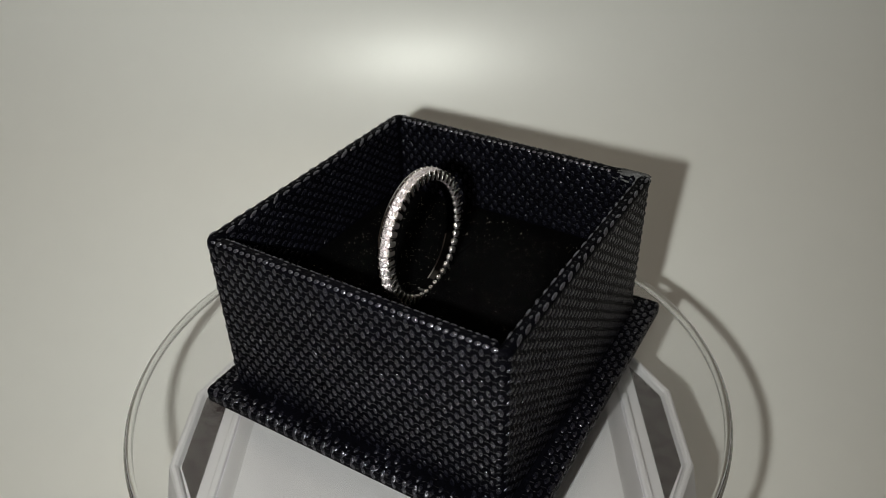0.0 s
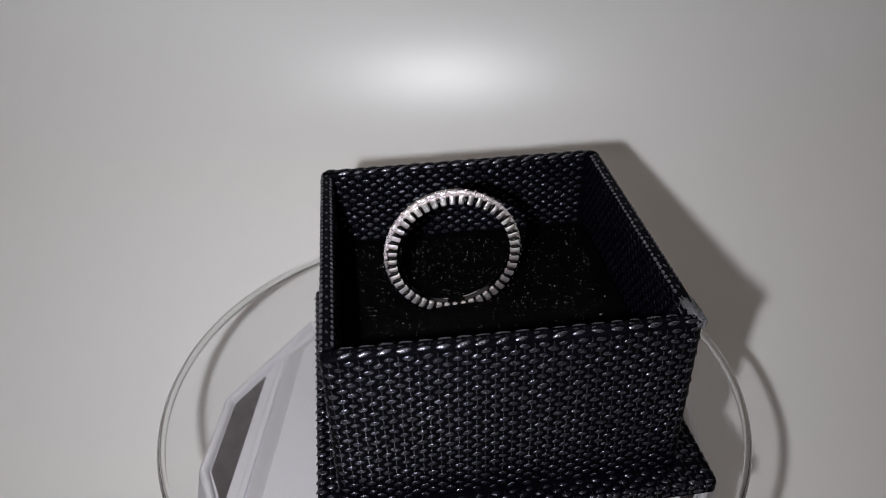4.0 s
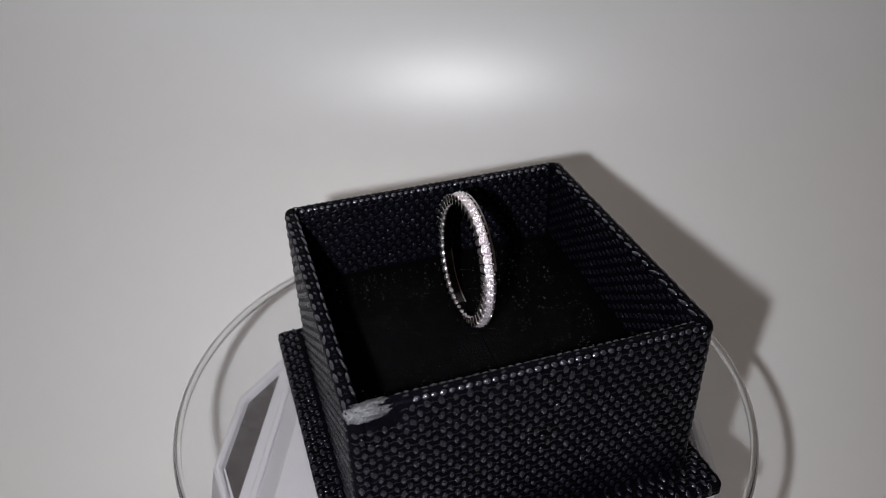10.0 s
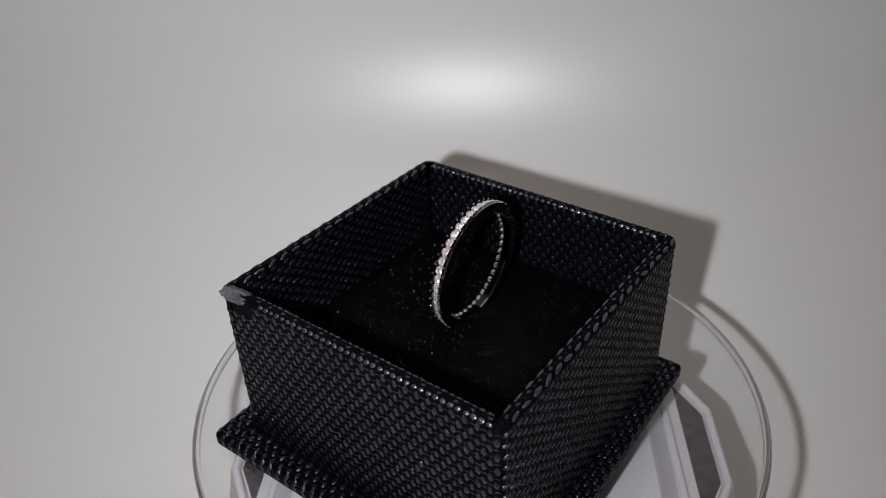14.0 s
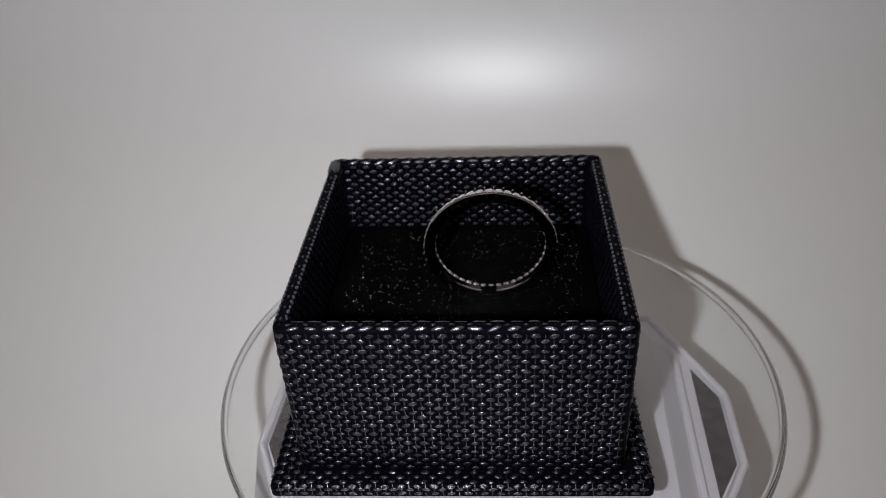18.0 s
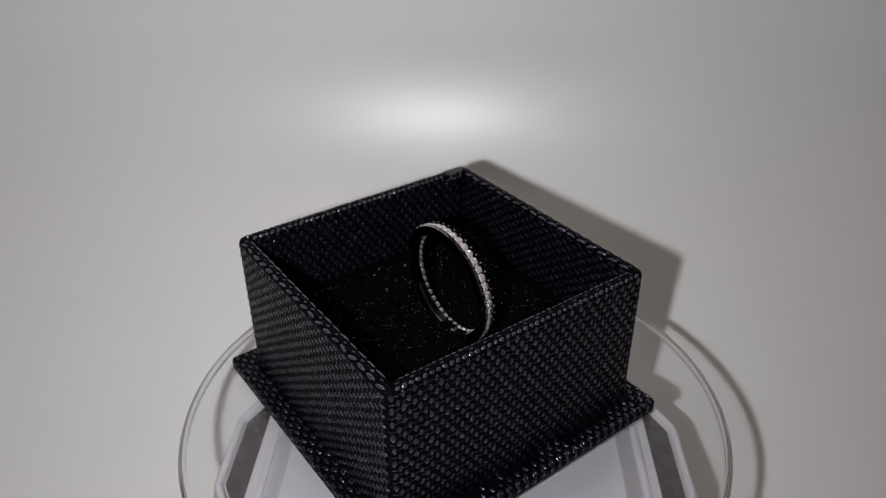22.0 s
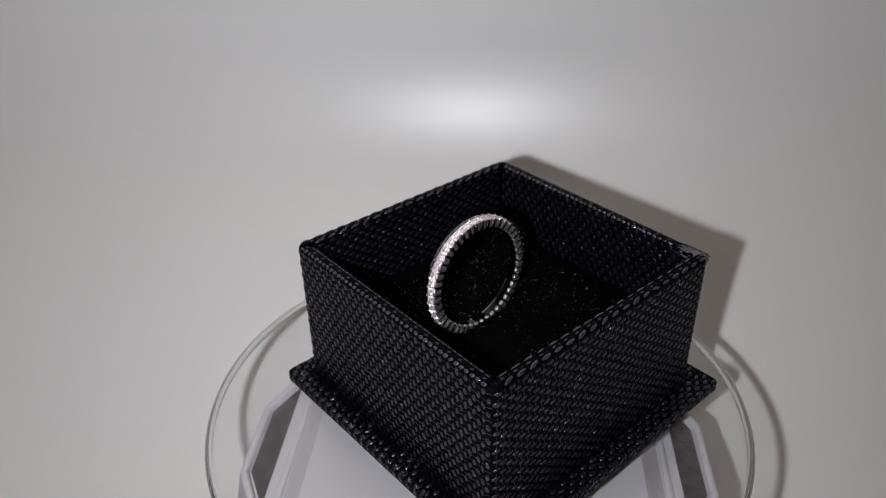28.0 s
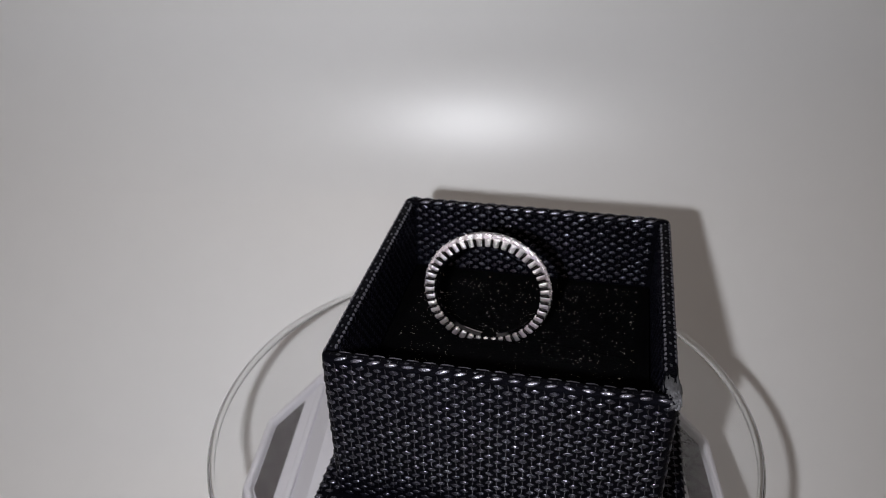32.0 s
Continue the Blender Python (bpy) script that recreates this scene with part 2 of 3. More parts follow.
def build_sheet(name, x0, x1, label):
    """One thick sheet, with a shallow crease where it was once folded."""
    line = sheet_profile()
    xs = sorted([x0 + (x1 - x0) * c / 40 for c in range(41)] + [CREASE + 0.0004 * c for c in range(-4, 5)])
    n, cols = len(line), len(xs)
    verts, faces = [], []
    for side in (0, 1):
        for c in range(cols):
            x = xs[c]
            dip = 0.00012 * max(0.0, 1 - abs(x - CREASE) / 0.0011)
            for i, (y, z) in enumerate(line):
                p, q = line[max(i - 1, 0)], line[min(i + 1, n - 1)]
                d = math.hypot(q[0] - p[0], q[1] - p[1])
                ny, nz = -(q[1] - p[1]) / d, (q[0] - p[0]) / d
                off = -(0.0012 if side else dip)
                verts.append((x, y + ny * off, z + nz * off))
    def vid(side, c, i):
        return side * cols * n + c * n + i
    for c in range(cols - 1):
        for i in range(n - 1):
            faces.append((vid(0, c, i), vid(0, c + 1, i), vid(0, c + 1, i + 1), vid(0, c, i + 1)))
            faces.append((vid(1, c, i), vid(1, c, i + 1), vid(1, c + 1, i + 1), vid(1, c + 1, i)))
    for c in range(cols - 1):
        for i in (0, n - 1):
            faces.append((vid(0, c, i), vid(1, c, i), vid(1, c + 1, i), vid(0, c + 1, i)))
    for i in range(n - 1):
        for c in (0, cols - 1):
            faces.append((vid(0, c, i), vid(0, c, i + 1), vid(1, c, i + 1), vid(1, c, i)))
    ob = raw(name, verts, faces, SHEET)
    return tagged(ob, label, "backdrop", kind="structure")


build_sheet("backdrop", -0.30, 0.30, "glossy white plastic sheet sweeping up behind the stand")

# ---- the turntable ----
BASE_Z = -0.010
turntable = tagged(empty("turntable", pose(0, 0, -0.0545)), "white display turntable with a clear glass disc and dark shaded recesses", "turntable")
LIFT = 0.0545


def octagon(hx, hy, cx, cy):
    return [(hx, -cy), (hx, cy), (cx, hy), (-cx, hy), (-hx, cy), (-hx, -cy), (-cx, -hy), (cx, -hy)]


def rings(levels):
    """A solid from outlines stacked one inside or above the other."""
    bm = bmesh.new()
    loops = [[bm.verts.new((x, y, LIFT + z)) for x, y in pts] for pts, z in levels]
    n = len(loops[0])
    for lo, hi in zip(loops, loops[1:]):
        for i in range(n):
            bm.faces.new((lo[i], lo[(i + 1) % n], hi[(i + 1) % n], hi[i]))
    bm.faces.new(loops[-1])
    bm.faces.new(loops[0][::-1])
    return bm


part("base_plate", rings([(octagon(0.0472, 0.0348, 0.0345, 0.0120), -0.0340), (octagon(0.0478, 0.0354, 0.0348, 0.0125), -0.0310),
                          (octagon(0.0446, 0.0325, 0.0325, 0.0088), -0.0132), (octagon(0.0442, 0.0322, 0.0323, 0.0087), -0.0129),
                          (octagon(0.0437, 0.0318, 0.0320, 0.0085), -0.0129), (octagon(0.0433, 0.0315, 0.0318, 0.0084), -0.0133),
                          (octagon(0.0430, 0.0313, 0.0316, 0.0083), -0.0143)]), WHITE, turntable)
part("base_top", rings([(octagon(0.0352, 0.0305, 0.0300, 0.0230), -0.0143), (octagon(0.0350, 0.0303, 0.0298, 0.0228), -0.0140),
                        (octagon(0.0318, 0.0285, 0.0278, 0.0210), -0.0112), (octagon(0.0312, 0.0282, 0.0274, 0.0208), BASE_Z - 0.0008)]), WHITE, turntable)
for s in (-1, 1):
    # thin dark strip on the recess floor, painted as its shade
    strip = [(s * 0.0386, -0.0160), (s * 0.0428, -0.0082), (s * 0.0428, 0.0082), (s * 0.0386, 0.0162)]
    part("solar_strip", prism(strip, LIFT - 0.0143, LIFT - 0.0140), RECESS_SHADE, turntable, "dark strip for the shade in the base's recess")
    part("ridge", block((0.0013, 0.042, 0.0016), (s * 0.0360, 0, LIFT - 0.0141), 0.0004), WHITE, turntable)
part("foot", block((0.05, 0.026, 0.0205), (0, -0.024, 0.01025), 0.002), WHITE, turntable)
part("spindle", prism([(0.006 * math.cos(a), 0.006 * math.sin(a)) for a in [i * math.pi / 8 for i in range(16)]], LIFT + BASE_Z - 0.0008, LIFT - 0.0015), WHITE, turntable)

DISC_R, RIM, THICK = 0.0494, 0.0012, 0.0014
FLAT = DISC_R - RIM
disc = raw("glass_disc", *spun([(0.0, -THICK), (0.0, 0.0), (FLAT - 0.00002, 0.0), (FLAT - 0.00002, -THICK)], 128), PANE, turntable, "clear round glass disc", smooth=False, closed=True)
disc.location = (0, 0, LIFT)
edge = [(FLAT + RIM * math.sin(a), -THICK / 2 + THICK / 2 * math.cos(a)) for a in [i * math.pi / 16 for i in range(17)]]
raw("disc_rim", *spun(edge, 160), GLASS, disc, "rounded clear glass rim", closed=True)

# ---- the ring box ----
ring_box = tagged(empty("ring_box"), "open black woven-textured ring box with one scuffed corner", "jewellery box")
BX, BY, HX, HY, TOP, WALL_T = 0.00548, 0.00036, 0.02500, 0.02500, 0.0302, 0.0020
PX, PY, FX, FY, FLANGE = 0.00599, -0.00004, 0.02915, 0.02870, 0.0021
BOX_SKEW = -0.35        # the box is glued on its plate a little askew
PLATE_SKEW = 0.6
FOAM_Z = 0.0160


def foam_top(x, y):
    """The foam is pushed up round the slit and sinks to the walls."""
    r = min(1.0, max(abs(x - BX) / 0.0225, abs(y - BY) / 0.0225))
    swell = 0.0006 * math.exp(-((x - 0.0009) / 0.0075) ** 2 - ((y - 0.0004) / 0.0036) ** 2)
    return 0.0177 - 0.0017 * r ** 1.6 + swell


BIG, SMALL = 0.00250, 0.00182
SIDES = 12
DOME = ((1.0, -0.1), (0.86, 0.48), (0.62, 0.80), (0.32, 0.96))
PROFILE = ((1.0, -0.1), (0.90, 0.50), (0.70, 0.86), (0.38, 0.99))   # share of the half width, share of the height


def thread(verts, faces, o, u, v, a, b, ru, rv, height, tilt, bow, along_v, rng, profile=PROFILE, wrap=None):
    """One float of the weave: a flat-topped spindle at (a, b), bent sideways by bow."""
    nrm = u.cross(v)
    c, s = math.cos(tilt), math.sin(tilt)
    base = len(verts)
    for share, rise in profile:
        for q in range(SIDES):
            ang = 2 * math.pi * q / SIDES
            cx, sy = math.cos(ang), math.sin(ang)
            x = ru * share * math.copysign(abs(cx) ** 0.85, cx)
            y = rv * share * math.copysign(abs(sy) ** 0.85, sy)
            if along_v:
                x = x * (1.1 - 0.35 * abs(sy)) + bow * (1 - 2 * (y / rv) ** 2)
            else:
                y = y * (1.1 - 0.35 * abs(cx)) + bow * (1 - 2 * (x / ru) ** 2)
            lift = height * rise + rng.uniform(-0.000012, 0.000012) * (rise > 0.5)
            pu, pn = a + c * x - s * y, lift
            if wrap:
                pu, pn = wrap(pu, pn)
            verts.append(o + u * pu + v * (b + s * x + c * y) + nrm * pn)
    pu, pn = a + (bow if along_v else 0.0), height
    if wrap:
        pu, pn = wrap(pu, pn)
    verts.append(o + u * pu + v * (b + (0.0 if along_v else bow)) + nrm * pn)
    for ring in range(len(profile) - 1):
        for q in range(SIDES):
            i, j = base + ring * SIDES + q, base + ring * SIDES + (q + 1) % SIDES
            faces.append((i, j, j + SIDES, i + SIDES))
    top = base + (len(profile) - 1) * SIDES
    faces += [(top + q, top + (q + 1) % SIDES, top + SIDES) for q in range(SIDES)]


def round_ends(w, r):
    """The weave follows rounded corners: half a quarter turn of radius r at either end of a side of width w."""
    turn = r * math.pi / 4

    def wrap(p, lift):
        if p < turn:
            a = (turn - p) / r
            return r - (r + lift) * math.sin(a), -r + (r + lift) * math.cos(a)
        if p > w - 2 * r + turn:
            a = (p - (w - 2 * r + turn)) / r
            return w - r + (r + lift) * math.sin(a), -r + (r + lift) * math.cos(a)
        return p - turn + r, lift
    return w - 2 * r + 2 * turn, wrap


def pips(origin, u, v, w, h, tall, seed, skip=None, grow=1.0, flat=1.0, corner=0.0, rim=0.0001):
    """The weave over a w x h rectangle: wide floats in brick order, along v where tall, and thin threads crossing between them.
    flat < 1: one row of pressed threads along a folded edge."""
    rng = np.random.default_rng(seed)
    o, u, v = Vector(origin), Vector(u), Vector(v)
    pu, pv = (SMALL, BIG / 2) if tall else (BIG, SMALL / 2)
    ru, rv = (0.00036, 0.00066) if tall else (0.00070, 0.00035)
    edge = flat < 0.5
    if edge:
        pu, pv = (0.00112 if tall else BIG), h
        ru, rv = (0.00046, 0.00030) if tall else (0.00100, 0.00026)
    rows, cols = max(int(h / pv), 1), int(w / pu)
    narrow, low = w < 0.0012, h < 0.0009
    verts, faces, thin_verts, thin_faces = [], [], [], []
    side = min(0.0004, 0.12 * w)
    wrap = None
    if corner:
        w, wrap = round_ends(w, corner)
        cols, side = int(w / pu), 0.0
    for j in range(rows + 1):
        for i in range(cols + 2):
            for cross in ((False,) if edge or narrow or low else (False, True)):
                shift = 0.5 if (j % 2 == 0) == cross else 0.0
                a = (i + shift) * pu - 0.2 * pu + rng.normal(0, 0.00004)
                b = j * pv + 0.5 * pv + rng.normal(0, 0.00003)
                if edge or (low and not narrow):
                    b = h / 2 if j == 0 else -1.0
                elif narrow:
                    if i or j % 2:
                        continue
                    a = w / 2
                if not (side < a < w - side and rim < b < h - rim) or (skip and skip(a, b)):
                    continue
                k = grow * rng.uniform(0.88, 1.1)
                tilt = rng.normal(0.10, 0.15)
                if cross:
                    bend = 0.00013 if j % 2 else -0.00013
                    if tall:
                        thread(thin_verts, thin_faces, o, u, v, a, b, 0.00062 * k, 0.00010 * k, 0.000020, tilt * 0.5, bend, False, rng, PROFILE, wrap)
                    else:
                        thread(thin_verts, thin_faces, o, u, v, a, b, 0.00009 * k, 0.00052 * k, 0.000020, tilt * 0.5, bend * 0.4, True, rng, PROFILE, wrap)
                else:
                    high = grow * (0.00040 * flat if edge else 0.00013 * flat) * rng.uniform(0.75, 1.25)
                    thread(verts, faces, o, u, v, a, b, ru * k, rv * k * rng.uniform(0.92, 1.08), high, tilt, 0.0, tall, rng, DOME if edge or tall or flat > 1 else PROFILE, wrap)
    return verts, faces, thin_verts, thin_faces


def woven(parent, panels, mat=None, name="woven_threads"):
    wide, thin = ([], []), ([], [])
    for p in panels:
        vs, fs, tvs, tfs = pips(*p)
        for (verts, faces), new_verts, new_faces in ((wide, vs, fs), (thin, tvs, tfs)):
            n = len(verts)
            verts += new_verts
            faces += [tuple(i + n for i in f) for f in new_faces]
    raw(name, *wide, mat or THREAD_X, parent, "glossy raised black threads")["kind"] = "stuff"
    if thin[0]:
        raw("cross_threads", *thin, THREAD_THIN, parent, "thin flat black cross threads")["kind"] = "stuff"


def near_wear(a, b):
    return a < 0.0066 and b > TOP - FLANGE - 0.0026


CORNER = 0.0015


def arc(cx, cy, r, a0, count=6):
    return [(cx + r * math.cos(a), cy + r * math.sin(a)) for i in range(count + 1) for a in [radians(a0 + 90 * i / count)]]


def rounded_plate():
    r = 0.0009
    line = []
    for sx, sy, a0 in ((1, 1, 0), (-1, 1, 90), (-1, -1, 180), (1, -1, 270)):
        line += arc(PX + sx * (FX - r), PY + sy * (FY - r), r, a0)
    return prism(line, 0.00005, FLANGE, 0.0005)


def rounded_wall(s, h):
    """A side panel across x, with rounded outer corners."""
    r, t = CORNER, WALL_T
    line = [(HX, HY - t)] + arc(HX - r, HY - r, r, 0) + arc(-HX + r, HY - r, r, 90) + [(-HX, HY - t)]
    return prism([(BX + s * x, BY + s * y) for x, y in line], FLANGE, FLANGE + h, 0.0006)


def build_box():
    plate = part("base_plate", rounded_plate(), BACKING, ring_box)
    up = FLANGE
    d = math.sqrt(0.5)
    hems = [((PX + s * (FX - 0.0008), PY + s * (FY + 0.00013), up - 0.00045), (-s, 0, 0), (0, -s * d, d), 2 * FX - 0.0016, 0.0011, False, 90 + s, None, 1.0, 0.6) for s in (1, -1)]
    hems += [((PX + s * (FX + 0.00025), PY - s * (FY - 0.0008), up - 0.00058), (0, s, 0), (-s * d, 0, d), 2 * FY - 0.0016, 0.0013, True, 95 + s, None, 1.0, 0.6) for s in (1, -1)]
    x0, x1, y0, y1 = PX - FX, PX + FX, PY - FY, PY + FY
    low = 0.0002
    hems += [((PX + s * (FX - 0.0009), PY + s * FY, low), (-s, 0, 0), (0, 0, 1), 2 * FX - 0.0018, up - 0.0004, False, 190 + s, None, 1.0, 0.6) for s in (1, -1)]
    hems += [((PX + s * FX, PY - s * (FY - 0.0009), low), (0, s, 0), (0, 0, 1), 2 * FY - 0.0018, up - 0.0004, True, 195 + s, None, 1.0, 0.6) for s in (1, -1)]
    woven(plate, hems + [((x0, y0, up), (1, 0, 0), (0, 1, 0), 2 * FX, BY - HY - y0, False, 1, None, 1.0, 1.6, 0.0, 0.00035),
                         ((x0, BY + HY, up), (1, 0, 0), (0, 1, 0), 2 * FX, y1 - BY - HY, False, 2, None, 1.0, 1.6, 0.0, 0.00035),
                         ((x0, BY - HY, up), (1, 0, 0), (0, 1, 0), BX - HX - x0, 2 * HY, False, 3, None, 1.0, 1.6),
                         ((BX + HX, BY - HY, up), (1, 0, 0), (0, 1, 0), x1 - BX - HX, 2 * HY, False, 4, None, 1.0, 1.6)])
    h = TOP - FLANGE
    inner = TOP - FOAM_Z
    t = WALL_T
    zc = FLANGE + h / 2
    # walls across x (facing +y and -y)
    for s in (1, -1):
        wall = part("wall_panel", rounded_wall(s, h), BACKING, ring_box, smooth=False)
        outer = ((BX + s * HX, BY + s * HY, FLANGE), (-s, 0, 0), (0, 0, 1), 2 * HX, h - 0.0005, False, 10 + s, None, 1.0, 1.0, CORNER)
        inside = ((BX - s * (HX - t), BY + s * (HY - t), FOAM_Z), (s, 0, 0), (0, 0, 1), 2 * (HX - t), inner - 0.0004, False, 20 + s, None, 1.0, 0.75)
        lip = ((BX - HX + 0.0007, BY + s * (HY - t / 2) - t / 2 + 0.0005, TOP), (1, 0, 0), (0, 1, 0), 2 * HX - 0.0014, t - 0.0010, False, 30 + s, None, 0.55, 0.6)
        d = math.sqrt(0.5)
        brim = ((BX + s * (HX - 0.0011), BY + s * (HY + 0.00010), TOP - 0.00054), (-s, 0, 0), (0, -s * d, d), 2 * HX - 0.0022, 0.0011, False, 70 + s, None, 1.0, 0.45)
        rim = ((BX - s * (HX - t), BY + s * (HY - t - 0.00010), TOP - 0.00054), (s, 0, 0), (0, s * d, d), 2 * (HX - t), 0.0011, False, 170 + s, None, 1.0, 0.45)
        woven(wall, [outer, inside, lip])
        woven(wall, [brim, rim], EDGE_THREAD, "edge_threads")
    for s in (1, -1):
        x = BX + s * (HX - t / 2)
        wall = part("wall_panel", block((t, 2 * (HY - t) - 0.00001, h), (x, BY, zc), 0.0006, 3), BACKING, ring_box, smooth=False)
        outer = ((BX + s * HX, BY - s * HY, FLANGE), (0, s, 0), (0, 0, 1), 2 * HY, h - 0.0005, True, 40 + s, near_wear if s == 1 else None, 1.0, 1.0, CORNER)
        inside = ((BX + s * (HX - t), BY + s * (HY - t), FOAM_Z), (0, -s, 0), (0, 0, 1), 2 * (HY - t), inner - 0.0004, True, 50 + s, None, 1.0, 0.75)
        lip = ((x - t / 2 + 0.0005, BY - HY + t, TOP), (1, 0, 0), (0, 1, 0), t - 0.0010, 2 * (HY - t), True, 60 + s,
               (lambda a, b: b < 0.0046) if s == 1 else None, 0.55, 0.6)
        brim = ((BX + s * (HX + 0.00021), BY - s * (HY - 0.0011), TOP - 0.00065), (0, s, 0), (-s * d, 0, d), 2 * HY - 0.0022, 0.0013, True, 80 + s,
                (lambda a, b: a < 0.0066) if s == 1 else None, 1.0, 0.4)
        rim = ((BX + s * (HX - t - 0.00021), BY + s * (HY - t), TOP - 0.00065), (0, -s, 0), (s * d, 0, d), 2 * (HY - t), 0.0013, True, 180 + s,
               (lambda a, b: a > 2 * (HY - t) - 0.0046) if s == 1 else None, 1.0, 0.4)
        woven(wall, [outer, inside, lip], THREAD_Z)
        woven(wall, [brim, rim], EDGE_THREAD, "edge_threads")
    # foam with the slit that holds the ring
    ix, iy = HX - t - 0.0003, HY - t - 0.0003
    slit = 0.0004
    gap = 0.00005
    for s, y0, y1 in ((1, slit + gap, BY + iy), (-1, BY - iy, slit - gap)):
        nx, ny = 24, 12
        bm = bmesh.new()
        top = [[bm.verts.new((x, y, foam_top(x, y))) for j in range(ny + 1) for y in [y0 + (y1 - y0) * j / ny]]
               for i in range(nx + 1) for x in [BX - ix + 2 * ix * i / nx]]
        for i in range(nx):
            for j in range(ny):
                bm.faces.new((top[i][j], top[i + 1][j], top[i + 1][j + 1], top[i][j + 1]))
        edge = top[0][:] + [c[-1] for c in top[1:]] + top[-1][-2::-1] + [c[0] for c in top[-2:0:-1]]
        low = [bm.verts.new((v.co.x, v.co.y, FLANGE)) for v in edge]
        for i in range(len(edge)):
            bm.faces.new((edge[i], edge[(i + 1) % len(edge)], low[(i + 1) % len(edge)], low[i]))
        bm.faces.new(low)
        part("foam_pad", bm, FOAM, ring_box, "black flocked foam pad")
    part("foam_base", block((2 * ix, 2 * gap, 0.006), (BX, slit, FLANGE + 0.003)), FOAM, ring_box)


build_box()


def build_lint():
    rng = np.random.default_rng(5)
    verts, faces = [], []
    spots = [(*rng.uniform((BX - 0.0205, BY - 0.0205), (BX + 0.0205, BY + 0.0205)), abs(rng.normal(0.00001, 0.00002)) + 0.000012) for _ in range(1500)]
    spots += [(0.0234, -0.0051, 0.00013), (0.0241, 0.0016, 0.00012), (0.0256, -0.0003, 0.0001), (0.0126, -0.0196, 0.0001)]
    for x, y, r in spots:
        n = len(verts)
        ang = rng.uniform(0, 3)
        for a in range(4):
            verts.append((x + r * math.cos(ang + a * 1.57) * (1.8 if a % 2 else 0.8), y + r * math.sin(ang + a * 1.57), foam_top(x, y) + 0.00004))
        verts.append((x, y, foam_top(x, y) + 0.00004 + r))
        faces += [(n + a, n + (a + 1) % 4, n + 4) for a in range(4)]
    ob = raw("lint", verts, faces, LINT, ring_box, "pale dust specks", smooth=False)
    ob["kind"] = "stuff"


build_lint()


def build_wear():
    bm = bmesh.new()
    bmesh.ops.create_icosphere(bm, subdivisions=5, radius=1.0)
    for v in bm.verts:
        p = v.co.copy()
        x, y, z = [math.copysign(abs(c) ** 0.62, c) for c in p]
        taper = 1.0 - 0.22 * max(y, 0.0)
        d = noise.noise(p * 2.1) * 0.16 + noise.noise(p * 6.0) * 0.13 + noise.noise(p * 15.0) * 0.10
        x, y, z = x * (1 + d) * taper, y * (1 + 0.8 * d), z * (1 + d) * taper
        v.co = (x * 0.00108, y * 0.0035, z * 0.00100)
    ob = part("worn_corner", bm, WEAR, ring_box, "pale scuffed corner where the cover is worn", smooth=True,
              m=pose(BX + HX - 0.00088, BY - HY + 0.0036, TOP - 0.00084, 0, 10, 3))
    return ob


build_wear()
for child in ring_box.children:
    cx, cy, skew = (PX, PY, PLATE_SKEW) if child.name.startswith("base_plate") else (BX, BY, BOX_SKEW)
    child.matrix_basis = pose(cx, cy, 0, 0, 0, skew) @ pose(-cx, -cy, 0) @ child.matrix_basis

# ---- the ring ----
RING_R, RING_W, COUNT = 0.01078, 0.0019, 44
RING_AT = pose(0.00066, 0.0006, 0.02695, 0, 0, 1.0) @ pose(0, 0, 0, -93.2, 0, 0)
ring = tagged(empty("ring"), "silver eternity ring set with clear stones, upright in black foam", "ring")


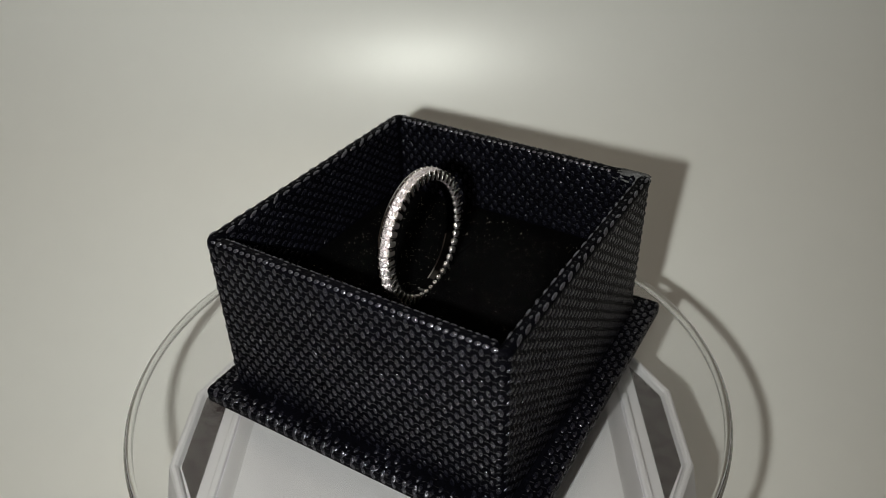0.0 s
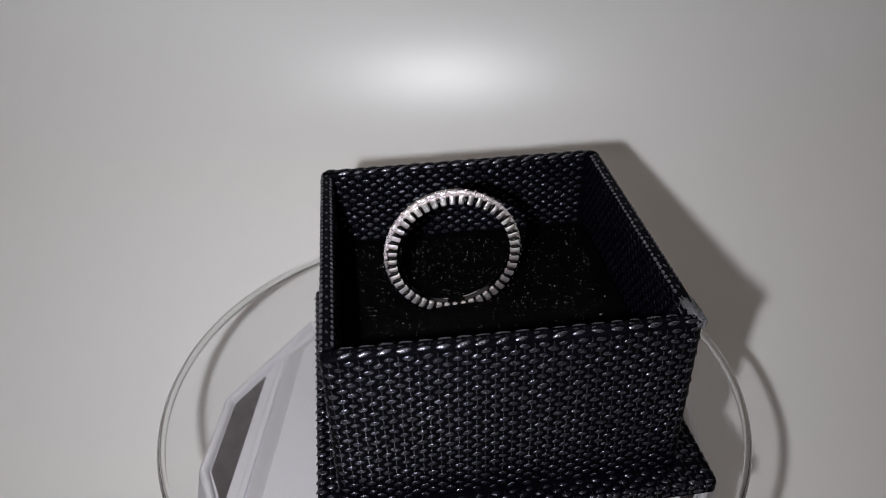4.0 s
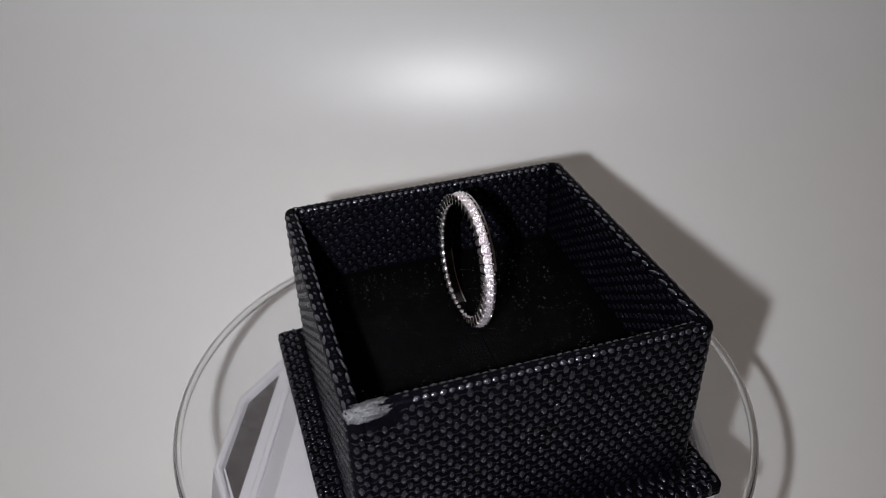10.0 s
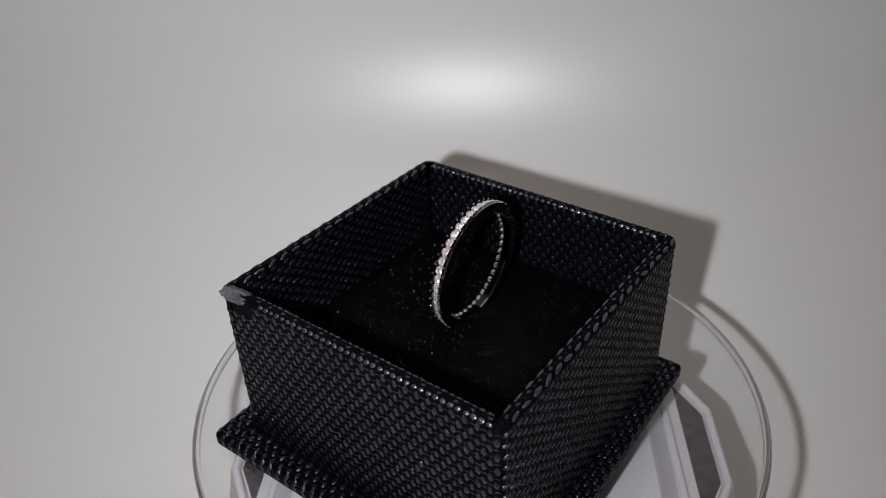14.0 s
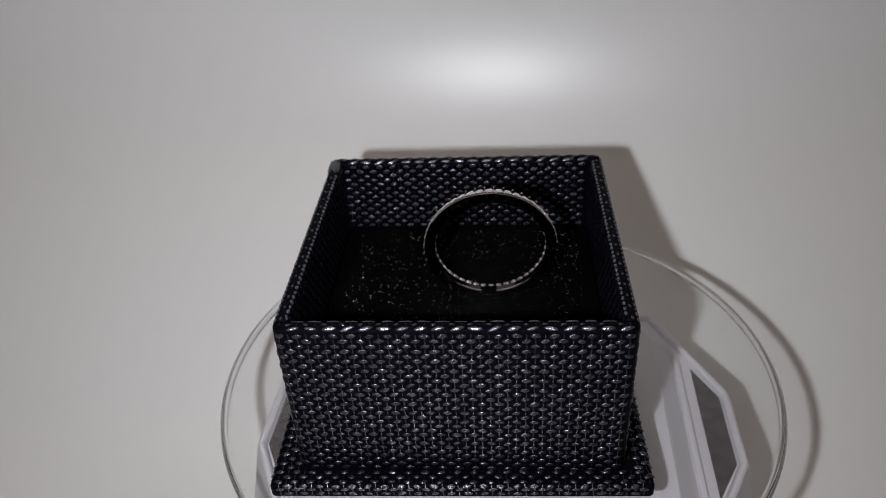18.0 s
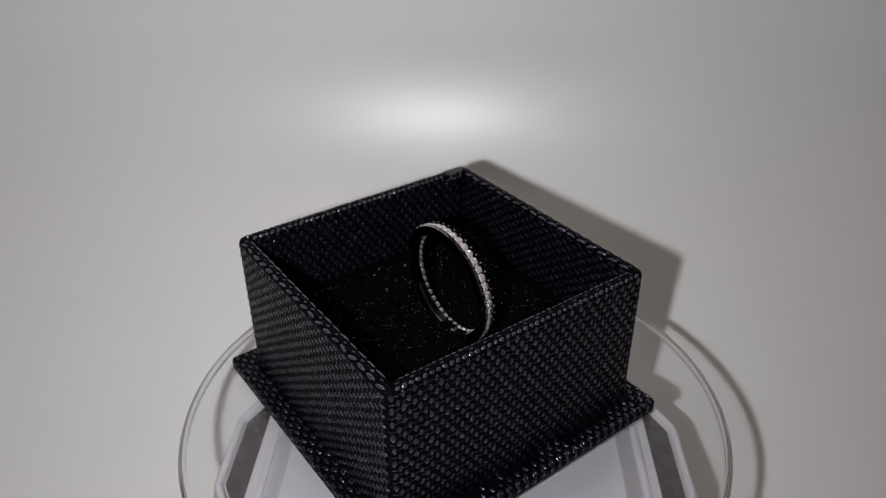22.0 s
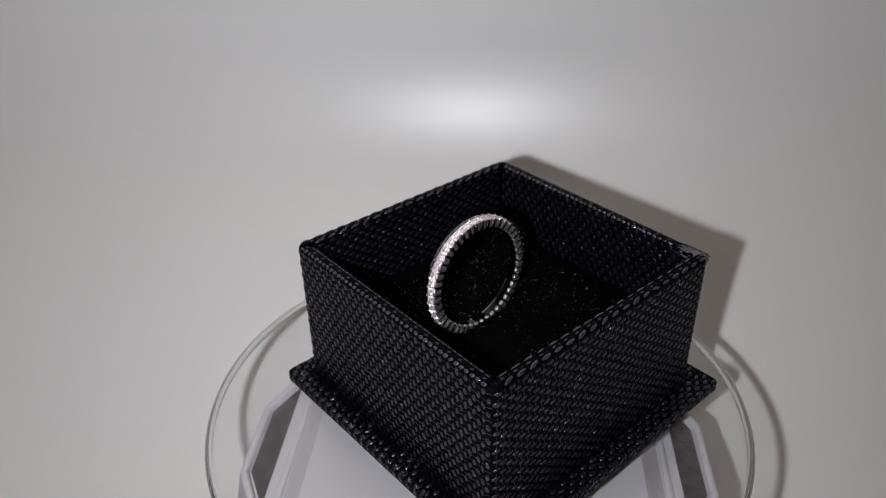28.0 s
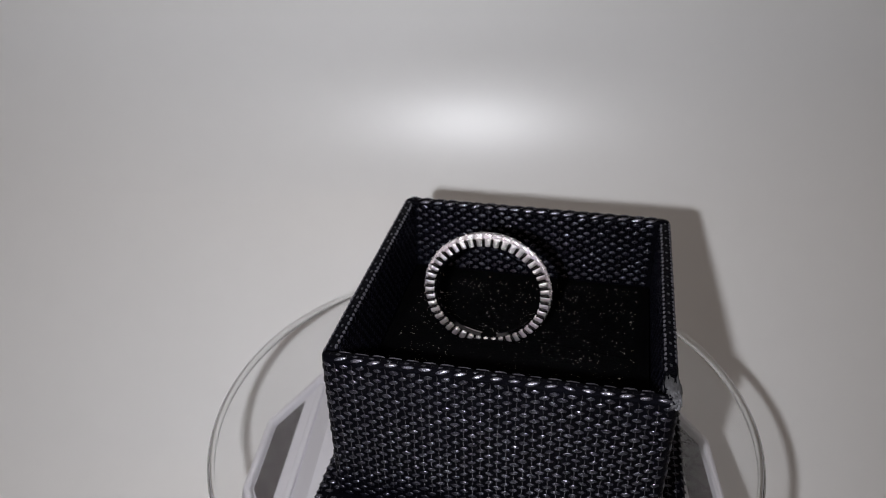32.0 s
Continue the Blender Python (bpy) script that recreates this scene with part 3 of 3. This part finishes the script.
def build_ring():
    # local z is the ring's axis; +z is the polished side, -z the open claw side
    w = RING_W / 2
    ri = 0.00890
    rail = [(ri + 0.0001, w), (ri, w - 0.0001), (ri, w - 0.0003), (ri + 0.0009, w - 0.00045), (RING_R - 0.00036, w - 0.0004), (RING_R - 0.00013, w - 0.0002), (RING_R - 0.00019, w)]
    raw("polished_rail", *spun(rail, 300), DIM_REFLECT, ring, "smooth polished silver edge", smooth=False, closed=True)
    bed = [(ri + 0.00002, w - 0.0003), (ri + 0.00008, -w + 0.0006), (ri + 0.0004, -w + 0.0005), (ri + 0.00055, w - 0.0004)]
    raw("inner_band", *spun(bed, 300), BLACK_REFLECT, ring, "satin silver inner band", smooth=False, closed=True)
    # stone: a low cushion of many small facets, each set against the next
    bm = bmesh.new()
    rng = random.Random(4)
    n = 8
    grid = []
    for i in range(n + 1):
        for j in range(n + 1):
            x, y = 2 * i / n - 1, 2 * j / n - 1
            inside = 0 < i < n and 0 < j < n
            x, y = x * math.sqrt(1 - 0.22 * y * y), y * math.sqrt(1 - 0.22 * x * x)
            lift = 0.00020 * (1 - max(abs(x), abs(y)) ** 4) + (rng.uniform(-0.000075, 0.000075) if inside else 0.0)
            jog = 0.00005 if inside else 0.0
            grid.append(bm.verts.new((x * 0.00064 + rng.uniform(-jog, jog), y * 0.00076 + rng.uniform(-jog, jog), lift)))
    for i in range(n):
        for j in range(n):
            p, q, r, t = grid[i * (n + 1) + j], grid[(i + 1) * (n + 1) + j], grid[(i + 1) * (n + 1) + j + 1], grid[i * (n + 1) + j + 1]
            for f in (((p, q, r), (p, r, t)) if (i + j) % 2 else ((p, q, t), (q, r, t))):
                bm.faces.new(f)
    point = bm.verts.new((0, 0, -0.0003))
    rim = [grid[i * (n + 1)] for i in range(n + 1)] + [grid[n * (n + 1) + j] for j in range(1, n + 1)]
    rim += [grid[i * (n + 1) + n] for i in range(n - 1, -1, -1)] + [grid[j] for j in range(n - 1, 0, -1)]
    for i in range(len(rim)):
        bm.faces.new((rim[(i + 1) % len(rim)], rim[i], point))
    first = part("stone", bm, STONE, ring)
    # bead: the tip of a claw
    bm = bmesh.new()
    bmesh.ops.create_icosphere(bm, subdivisions=2, radius=0.00019)
    beads = part("bead", bm, SILVER, ring, smooth=True)
    bm = bmesh.new()
    bmesh.ops.create_icosphere(bm, subdivisions=2, radius=0.00019)
    tips = part("claw_tip", bm, DIM_REFLECT, ring, smooth=True)
    # gallery plate: a rounded tile lying along the radius under each stone
    bm = bmesh.new()
    bmesh.ops.create_uvsphere(bm, u_segments=28, v_segments=14, radius=1.0)
    for v in bm.verts:
        q = math.hypot(v.co.x, v.co.y)
        x, y = [math.copysign(abs(c / q) ** 0.8, c) if q > 1e-6 else 0.0 for c in v.co[:2]]
        fat = math.sqrt(max(0.0, 1 - abs(v.co.z) ** 10))
        out = math.copysign(abs(v.co.z) ** 0.4, v.co.z)
        v.co = (x * fat * 0.00030, y * fat * (0.00047 + 0.00004 * out), out * 0.00074)
    bars = part("gallery_plate", bm, GALLERY, ring, smooth=True)
    # claw: a thin stalk between two plates, black reflections put in its colour
    bm = bmesh.new()
    bmesh.ops.create_cone(bm, cap_ends=True, segments=12, radius1=0.00017, radius2=0.00020, depth=0.0014)
    claws = part("claw", bm, BLACK_REFLECT, ring, "silver claw coloured dark for its black reflections", smooth=True)
    bm = bmesh.new()
    bmesh.ops.create_icosphere(bm, subdivisions=2, radius=0.00031)
    studs = part("inner_stud", bm, SILVER, ring, smooth=True)

    def put(mesh_ob, m, again):
        ob = mesh_ob
        if again:
            ob = new(mesh_ob.name.split(".")[0], mesh_ob.data)
            ob.parent = ring
        ob.matrix_basis = m
    for i in range(COUNT):
        a = 360.0 * i / COUNT
        turn = pose(0, 0, 0, 0, 0, a)
        half = pose(0, 0, 0, 0, 0, a + 180.0 / COUNT)
        # the stone's table looks outwards, tipped a little to the claw side
        put(first, turn @ pose(RING_R - 0.00044, 0, -0.00016, 0, 90 + 28, 0) @ pose(0, 0, 0, random.uniform(-4, 4), random.uniform(-4, 4), 0), i > 0)
        put(beads, half @ pose(RING_R - 0.00012, 0, 0.00048), i > 0)
        put(tips, half @ pose(RING_R - 0.00036, 0, -w - 0.00024), i > 0)
        put(bars, turn @ pose(RING_R - 0.00116, 0, -w + 0.00026, 0, 90 - 4, 0), i > 0)
        put(claws, half @ pose(RING_R - 0.00110, 0, -w - 0.00020, 0, 90 + 3, 0), i > 0)
        put(studs, turn @ pose(ri + 0.00018, 0, -0.00056), i > 0)


build_ring()

# ---- the phone's torch beside the lens, which lights the scene ----
torch = tagged(empty("phone_torch"), "black phone corner with a lit white torch lens", "phone")
part("housing", block((0.012, 0.012, 0.003), (0, 0, 0.0021), 0.0008), BLACK, torch)
bm = bmesh.new()
bmesh.ops.create_circle(bm, cap_ends=True, segments=24, radius=0.0025)
part("torch_lens", bm, GLOW, torch, "glowing white torch lens")


# ---- what moves ----
def motions():
    def angle(t):
        return float(np.interp(t, [2.0 * i for i in range(len(TURN))], TURN))

    def turn(t):
        return pose(0, 0, 0, 0, 0, angle(t))
    times = [2.0 * i for i in range(len(TURN))]
    walk(ring_box, [(t, turn(t)) for t in times])
    walk(ring, [(t, turn(t) @ RING_AT) for t in times])
    walk(disc, [(t, pose(0, 0, LIFT, 0, 0, angle(t))) for t in times])
    walk(torch, [(r[0], cam_pose(r) @ pose(-0.0191, -0.0066, 0.004, 16, 14, 0)) for r in PATH])


motions()
